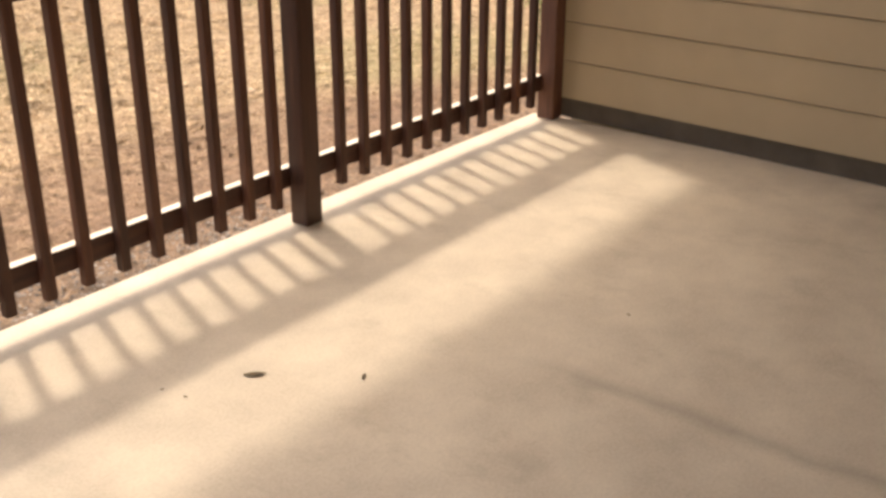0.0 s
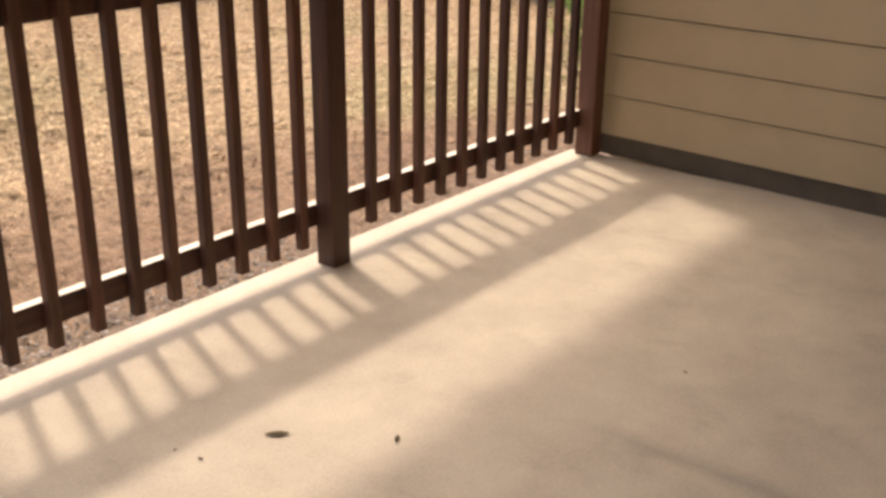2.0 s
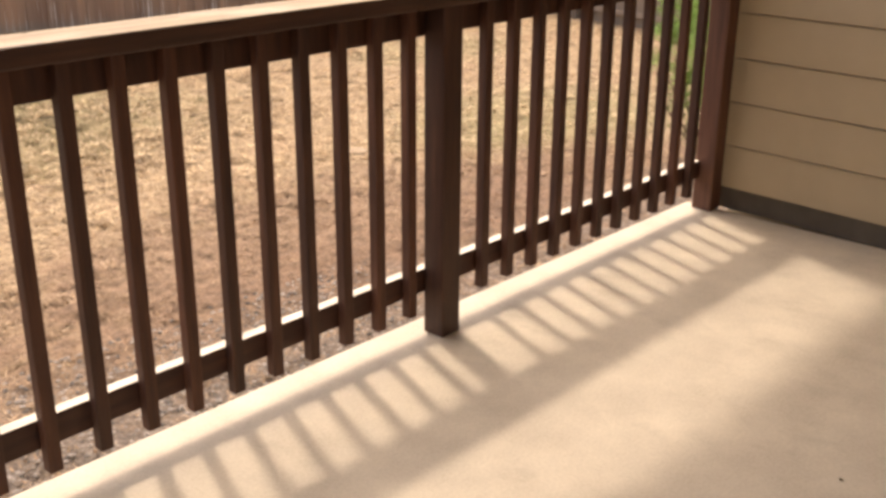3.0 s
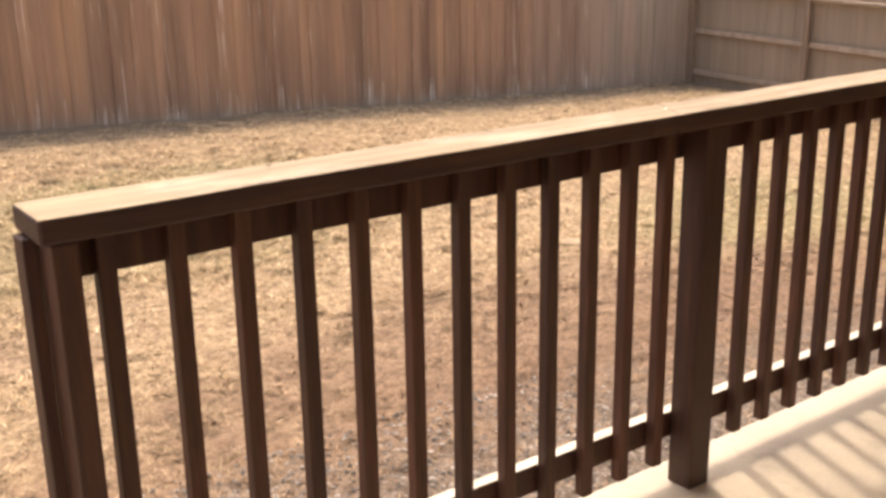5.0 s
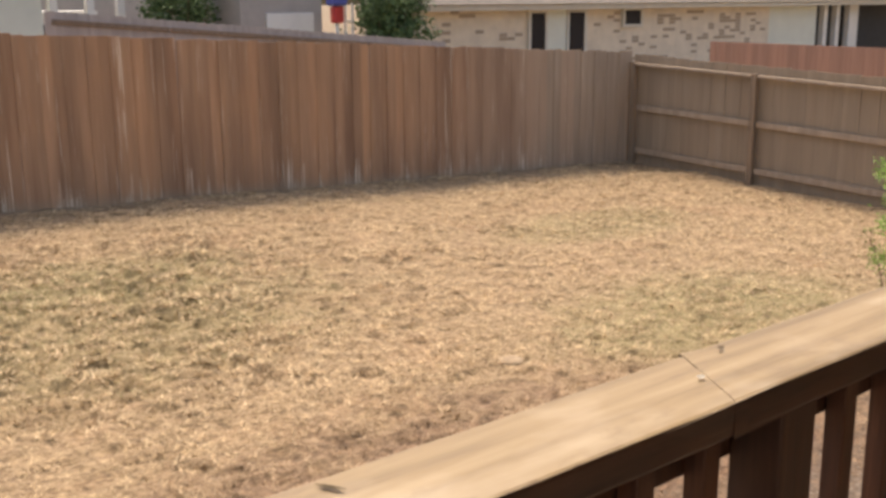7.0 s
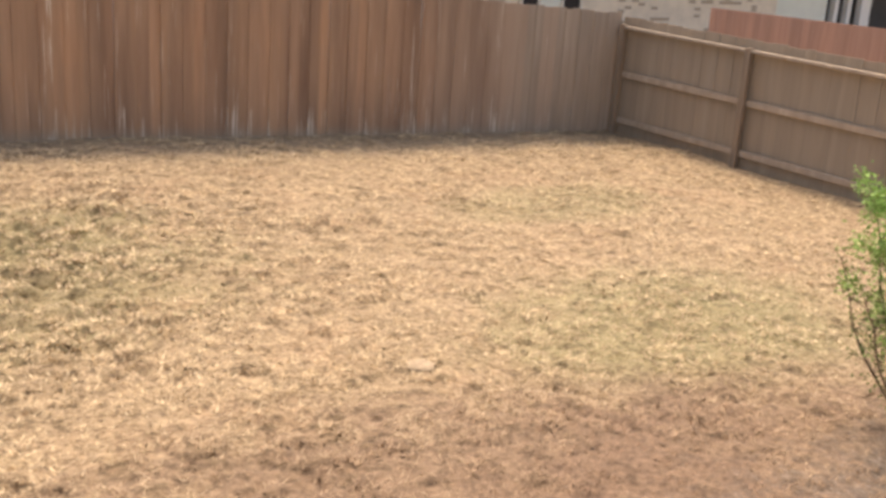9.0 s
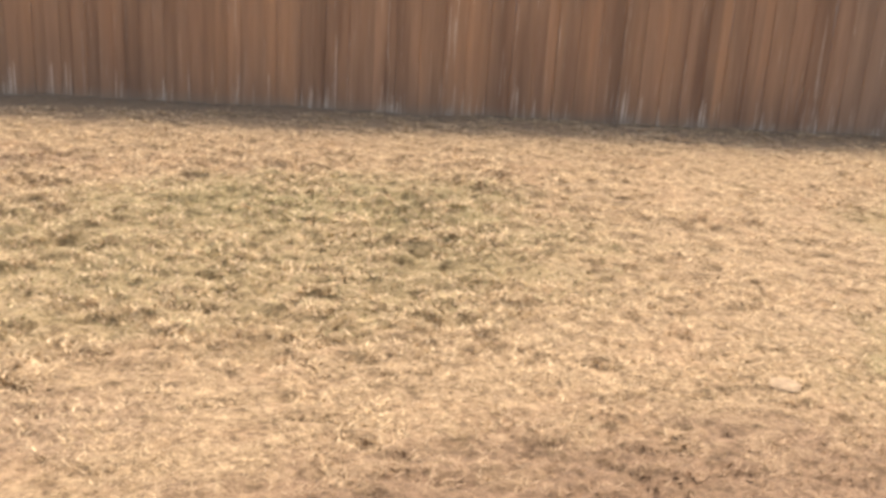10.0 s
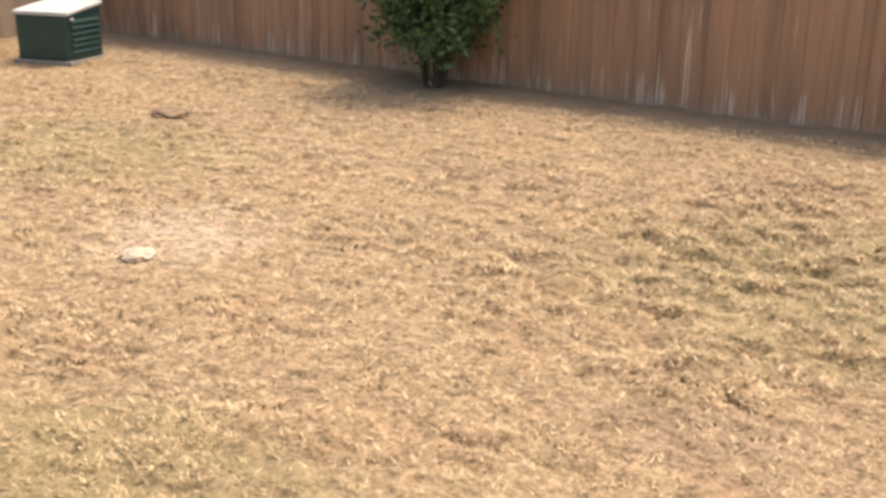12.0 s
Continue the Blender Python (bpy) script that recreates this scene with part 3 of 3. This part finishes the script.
def build_young_shrub():
    """Arching stems: sparse olive ones low down, light green plumes above."""
    rng = random.Random(8)
    at = (6.65, 2.37)
    u = thing("young_shrub", (*at, ground_z(*at) - 0.02), "light green feathery shrub with bare lower stems", "shrub", turn=-68)
    sparse, dense = [], []
    stems = [(-0.82, 0.1, 1.05, 0), (-0.58, -0.3, 0.92, 0), (-0.68, 0.0, 1.55, 1), (-0.40, 0.25, 1.70, 1), (-0.30, -0.25, 1.45, 1), (-0.52, -0.1, 1.15, 0),
             (0.10, 0.4, 1.75, 1), (0.35, -0.2, 1.6, 1), (0.7, 0.1, 1.2, 0), (0.5, 0.4, 1.5, 1), (0.2, -0.45, 1.2, 0), (-0.25, 0.45, 1.3, 0)]
    for sx, sy, up, plume in stems:
        bm = bmesh.new()
        pts = [Vector((sx * t ** 0.62 if sx < 0 else sx * t, sy * t, up * t ** 1.35)) + Vector((rng.gauss(0, 0.015), rng.gauss(0, 0.015), 0)) * (t > 0) for t in np.linspace(0, 1, 8)]
        tube(bm, pts, 0.013, 0.003)
        for t in np.linspace(0.30, 1.0, 16):
            i = min(int(t * 7), 6)
            c = pts[i].lerp(pts[i + 1], t * 7 - i)
            for _ in range(2):
                tip = c + Vector((rng.gauss(0, 0.07), rng.gauss(0, 0.07), rng.gauss(0.05, 0.05)))
                tube(bm, [c, (c + tip) / 2 + Vector((0, 0, 0.01)), tip], 0.003, 0.0012, 4)
                (dense if plume and t > 0.52 else sparse).append(tip)
        part("stem", bm, M_TWIG, u)
    for name, centres, material, per, spread, size in (("leaves", dense, M_LEAF2, 150, 0.045, 0.03), ("lower_leaves", sparse, M_LEAF3, 14, 0.035, 0.026)):
        ob = new(name, leaf_mesh(name, centres, rng, material, per, spread, size))
        ob.parent = u


build_young_shrub()


# ---- green box in the far corner ----
def build_box():
    at = (-10.05, 11.25)
    u = thing("utility_box", (*at, ground_z(*at)), "dark green metal utility box with louvres and a pale top", "utility box", turn=7)
    body, lid = box_bm(-0.42, 0.36, -0.40, 0.36, 0.02, 0.60, 0.015), box_bm(-0.45, 0.39, -0.43, 0.39, 0.602, 0.655, 0.015)
    for bm in (body, lid):
        for v in bm.verts:
            if v.co.z > 0.5:
                v.co.z += 0.13 * (v.co.y + 0.40)
    part("body", body, M_GREEN, u)
    part("lid", lid, M_TOP, u, "pale grey weathered lid sloping to the front")
    me = mesh_of("louvre", box_bm(-0.006, 0.02, -0.33, 0.29, -0.022, 0.022, 0.006), M_GREEN)
    for k in range(6):
        shared("louvre", me, u, pose(0.366, 0, 0.13 + k * 0.078, 0, -25, 0))
    part("badge", box_bm(0.362, 0.372, -0.33, -0.25, 0.535, 0.575), M_WHITE, u, "small white plate")
    part("pad", box_bm(-0.47, 0.42, -0.46, 0.42, -0.10, 0.018, 0.01), M_PAD, u, "grey concrete pad")


build_box()


# ---- small things in the yard ----
def rock(name, x, y, r, material, label, category, flat=0.4, seed=1):
    bm = bmesh.new()
    bmesh.ops.create_icosphere(bm, subdivisions=3, radius=r)
    for v in bm.verts:
        v.co *= 1 + 0.28 * noise.noise(v.co * (2.2 / r) + Vector((seed * 7, 0, 0)))
        v.co.z *= flat
    ob = solid(name, bm, material, label, category, group="stones in the lawn" if name == "stone" else "")
    ob.matrix_world = pose(x, y, ground_z(x, y) + r * flat * 0.35)


rock("stone", 4.27, 4.79, 0.10, M_TANSTONE, "flat tan stone lying in the dry grass", "stone", 0.2, 2)
rock("stone", -4.36, 5.66, 0.12, M_STONE, "pale stone in the worn grass", "stone", 0.35, 5)
rock("dirt_mound", -6.78, 9.21, 0.2, M_DIRT, "small brown dirt mound in the lawn", "dirt", 0.35, 9)

build_grass("dry_grass", 62000, 7, M_STRAW, 11, 0.006, 0.022, 0.0085, None, "straw-coloured dry grass blades in uneven tufts")
build_grass("olive_grass", 9000, 7, M_TURF, 13, 0.008, 0.026, 0.008, OLIVE, "olive green grass tufts in patches")


def build_gravel():
    """Loose pebbles along the foot of the porch."""
    rng = random.Random(17)
    verts, faces = [], []
    shape = [Vector(p) for p in ((1, 0, 0), (0, 1, 0), (-1, 0, 0), (0, -1, 0), (0, 0, 0.7), (0, 0, -0.7))]
    for _ in range(6000):
        x, y = rng.uniform(-3.5, 2.4), 0.5 + 2.4 * rng.random() ** 0.9
        r, turn = rng.uniform(0.006, 0.020), Matrix.Rotation(rng.uniform(0, 3.14), 3, "Z")
        at = Vector((x, y, ground_z(x, y) + hummock(x, y) + r * 0.25))
        k = len(verts)
        verts += [at + turn @ (p * r * rng.uniform(0.7, 1.2)) for p in shape]
        for i in range(4):
            faces += [(k + i, k + (i + 1) % 4, k + 4), (k + (i + 1) % 4, k + i, k + 5)]
    me = bpy.data.meshes.new("gravel")
    me.from_pydata(verts, [], faces)
    me.materials.append(M_PEBBLE)
    tagged(new("gravel", me), "loose grey-brown gravel along the foot of the porch", "gravel", kind="stuff")


build_gravel()


# ---- small things on the porch ----
def litter(name, x, y, z, length, width, turn, material, label, category):
    """A curled dry leaf or splinter."""
    bm = bmesh.new()
    rows = []
    for i in range(7):
        t = i / 6
        w = width * math.sin(math.pi * min(max(t, 0.08), 0.94)) * 0.5
        lift = 0.003 + 0.25 * width * (t - 0.4) ** 2
        rows.append([bm.verts.new(((t - 0.5) * length, k * w, lift + abs(k) * width * 0.06)) for k in (-1, 0, 1)])
    for a, b in zip(rows, rows[1:]):
        for k in range(2):
            bm.faces.new((a[k], b[k], b[k + 1], a[k + 1]))
    bmesh.ops.solidify(bm, geom=bm.faces[:], thickness=0.003)
    ob = solid(name, bm, material, label, category, group="dry scraps on the porch" if name == "leaf_scrap" else "")
    ob.matrix_world = pose(x, y, z, 0, 0, turn)


litter("dry_leaf", -0.728, -0.677, 0.0, 0.058, 0.024, -48, M_LEAFDRY, "curled dry brown leaf on the concrete", "leaf")
litter("leaf_scrap", -0.565, -0.91, 0.0, 0.030, 0.012, 30, M_LEAFDRY, "small dry leaf scrap on the concrete", "leaf")
litter("leaf_scrap", 0.167, -1.288, 0.0, 0.014, 0.010, 70, M_LEAFDRY, "tiny dark scrap on the concrete", "leaf")
litter("leaf_scrap", -0.923, -0.546, 0.0, 0.014, 0.008, 10, M_LEAFDRY, "tiny dark scrap on the concrete", "leaf")
litter("leaf_scrap", -0.91, -0.62, 0.0, 0.014, 0.008, 95, M_LEAFDRY, "tiny dark scrap on the concrete", "leaf")
litter("twig", -0.507, 0.029, 1.033, 0.034, 0.007, -62, M_LEAFDRY, "short dark twig on the railing cap", "twig")
litter("leaf_scrap", -1.038, 0.029, 1.033, 0.014, 0.009, 20, M_LEAFDRY, "tiny dark scrap on the railing cap", "leaf")
litter("leaf_scrap", 0.118, 0.035, 1.033, 0.014, 0.009, 20, M_LEAFDRY, "tiny dark scrap on the railing cap", "leaf")


litter("paint_chip", 0.007, -0.016, 1.033, 0.014, 0.010, 20, M_WHITE, "small white chip on the railing cap", "chip")


# ---- beyond the fence ----
def window(parent, x0, x1, z0, z1, y):
    w = part("window", box_bm(x0, x1, y - 0.02, y + 0.03, z0, z1), M_GLASS, parent, "dark window pane")
    t = 0.07
    for a, b, c, d in ((x0 - t, x0, z0 - t, z1 + t), (x1, x1 + t, z0 - t, z1 + t), (x0, x1, z1, z1 + t), (x0, x1, z0 - t, z0)):
        part("window_frame", box_bm(a, b, y - 0.05, y + 0.03, c, d), M_TRIM, w)


def build_brick_house():
    g = -1.05
    h = thing("brick_house", (0, 0, 0), "single-storey tan brick house with narrow dark windows", "house")
    part("wall", box_bm(12.75, 24.9, 16.3, 17.9, g, 1.27), M_BRICK, h)
    part("stucco_wall", box_bm(24.9, 27.3, 16.32, 17.9, g, 1.27), M_PALE, h, "plain pale stucco wall")
    # solid near-black block: the shade inside the recess is painted on it
    part("porch_recess", box_bm(27.3, 34.0, 16.75, 17.9, g, 1.27), M_DARK, h, "recessed porch, its shade painted near black")
    for x, wide in ((27.95, 0.10), (28.62, 0.10), (29.50, 0.26)):
        part("porch_post", box_bm(x - wide, x + wide, 16.4, 16.58, g, 1.27, 0.01), M_WHITE, h, "white porch post")
    for x0, x1, z0, z1 in ((15.72, 16.17, -0.7, 1.20), (16.93, 17.44, -0.7, 1.20), (18.84, 19.42, 0.90, 1.22)):
        window(h, x0, x1, z0, z1, 16.27)
    part("pilaster", box_bm(16.26, 16.84, 16.24, 16.299, g, 1.27), M_PALE, h, "pale panel between the windows")
    part("eave", box_bm(12.6, 34.3, 15.9, 18.2, 1.272, 1.40, 0.01), M_TRIM, h, "pale eave board")
    bm = bmesh.new()
    vs = [bm.verts.new(p) for p in ((12.5, 15.8, 1.402), (34.4, 15.8, 1.402), (34.4, 18.3, 1.402), (12.5, 18.3, 1.402), (13.7, 17.05, 2.1), (33.2, 17.05, 2.1))]
    for q in ((0, 1, 5, 4), (1, 2, 5), (2, 3, 4, 5), (3, 0, 4), (3, 2, 1, 0)):
        bm.faces.new([vs[i] for i in q])
    part("roof", bm, M_ROOF, h, "grey-brown shingle roof")
    rng = random.Random(4)
    me = mesh_of("brick", box_bm(-0.11, 0.11, -0.006, 0.01, -0.036, 0.036), M_BROWNBRICK)
    for _ in range(260):
        x, z = rng.uniform(12.95, 24.7), rng.uniform(-0.3, 1.22)
        if 15.5 < x < 17.65 or (18.8 < x < 19.7 and z > 0.75) or rng.random() > 0.35 + 0.65 * (x - 13) / 11:
            continue
        shared("brick", me, h, pose(round(x / 0.23) * 0.23, 16.298, round(z / 0.083) * 0.083))


build_brick_house()


def build_pale_house():
    g = -0.6
    h = thing("pale_house", (0, 0, 0), "pale rendered house wall with a dark window", "house")
    part("wall", box_bm(-6.0, 5.62, 17.8, 26.0, g, 2.3), M_PALE, h)
    window(h, 2.6, 4.1, 0.4, 1.9, 17.77)
    part("roof", box_bm(-6.4, 5.8, 17.3, 26.4, 2.302, 2.5, 0.02), M_ROOF, h, "grey shingle roof edge")
    v = thing("carport", (0, 0, 0), "open carport with white posts and a pale beam", "carport")
    for x in (5.9, 6.56, 7.13):
        part("post", box_bm(x - 0.07, x + 0.07, 18.0, 18.14, g, 2.1, 0.01), M_WHITE, v)
    part("beam", box_bm(5.6, 7.8, 17.95, 18.2, 2.102, 2.3, 0.01), M_WHITE, v)
    part("back_wall", box_bm(5.6, 12.0, 23.0, 23.2, g, 2.3), M_GREYP, v, "plain grey wall at the back")
    c = thing("white_trailer", (6.25, 18.9, g), "white flat utility trailer parked beside the house", "trailer")
    part("bed", box_bm(-0.75, 0.55, -0.6, 0.6, 1.72, 1.95, 0.02), M_WHITE, c)
    part("frame", box_bm(-0.7, 0.5, -0.55, 0.55, 1.60, 1.718, 0.01), M_DARK, c)
    for x in (-0.5, 0.3):
        bm = bmesh.new()
        bmesh.ops.create_cone(bm, cap_ends=True, segments=20, radius1=0.8, radius2=0.8, depth=0.2, matrix=pose(x, -0.45, 0.80, 90, 0, 0))
        part("wheel", bm, M_DARK, c)


build_pale_house()


def build_neighbour_yard():
    g = -0.75
    s = thing("grey_shed", (0, 0, 0), "low grey shed with a white panel", "shed")
    part("wall", box_bm(8.75, 10.5, 16.6, 18.4, g, 1.9), M_GREYP, s)
    part("panel", box_bm(9.26, 10.28, 16.54, 16.598, 0.90, 1.28, 0.01), M_WHITE, s, "white sheet panel")
    part("roof", box_bm(8.6, 10.65, 16.45, 18.5, 1.902, 2.0, 0.01), M_ROOF, s)
    t = thing("play_post", (10.03, 15.4, g - 0.05), "blue and red plastic play tower with a white ladder", "play tower")
    bm = bmesh.new()
    bmesh.ops.create_cone(bm, cap_ends=True, segments=12, radius1=0.035, radius2=0.035, depth=1.9, matrix=pose(0, 0, 0.95))
    part("pole", bm, M_WHITE, t)
    part("box", box_bm(-0.10, 0.10, -0.09, 0.09, 1.90, 2.20, 0.04), M_REDPAINT, t, "red plastic box")
    part("hood", box_bm(-0.17, 0.17, -0.13, 0.13, 2.202, 2.55, 0.06), M_BLUE, t, "blue plastic hood")
    ladder = part("ladder", box_bm(0.16, 0.19, -0.02, 0.02, 0.05, 2.45, 0.006), M_WHITE, t, "white ladder")
    part("rail", box_bm(0.32, 0.35, -0.02, 0.02, 0.05, 2.25, 0.006), M_WHITE, ladder)
    for k in range(7):
        part("rung", box_bm(0.192, 0.318, -0.012, 0.012, 0.3 + 0.27 * k, 0.325 + 0.27 * k), M_WHITE, ladder)
    f = thing("neighbour_fence", (0, 0, 0), "low grey weathered fence with a rail behind the yard", "fence")
    me = picket_mesh("picket", 0.15, 1.0, M_GREYWOOD)
    a, b = Vector((4.15, 13.42)), Vector((10.6, 12.95))
    d = (b - a).normalized()
    turn = math.degrees(math.atan2(d.y, d.x))
    top = lambda x: 1.395 - 0.089 * (x - 4.05)
    for k in range(int((b - a).length / 0.15)):
        p = a + d * (0.15 * k)
        z = ground_z(p.x, p.y)
        shared("picket", me, f, pose(p.x, p.y, z, 0, 0, turn) @ Matrix.Diagonal((1, 1, top(p.x) - z, 1)))
    for k in range(4):
        p, q = a.lerp(b, k / 4), a.lerp(b, (k + 1) / 4)
        m, n = (p + q) / 2, (q - p).length / 2
        ob = part("fence_rail", box_bm(-n + 0.01, n - 0.01, -0.045, -0.009, -0.03, 0.03, 0.004), M_FENCEPOST, f)
        ob.matrix_local = pose(m.x, m.y, top(m.x) - 0.13, 0, math.degrees(math.atan(0.089)), turn)
    f = thing("red_fence", (0, 0, 0), "reddish wooden fence of the next garden", "fence")
    me = picket_mesh("picket", 0.142, 1.75, M_RED)
    a, b = Vector((17.0, 12.35)), Vector((15.9, 5.0))
    d = (b - a).normalized()
    for k in range(int((b - a).length / 0.14)):
        p = a + d * (0.14 * k)
        shared("picket", me, f, pose(p.x, p.y, -1.10, 0, 0, math.degrees(math.atan2(d.y, d.x))))


build_neighbour_yard()
build_shrub("garden_bush", (10.95, 15.0, -0.75), 2.6, 1.3, 21, M_LEAF, "dark green garden bush behind the fence", 60, 0.10, 9, low=0.1)
build_shrub("garden_bush", (8.05, 17.6, -0.7), 2.6, 1.5, 22, M_LEAF, "dark green garden bush beside the carport", 50, 0.10, 8, low=0.2)
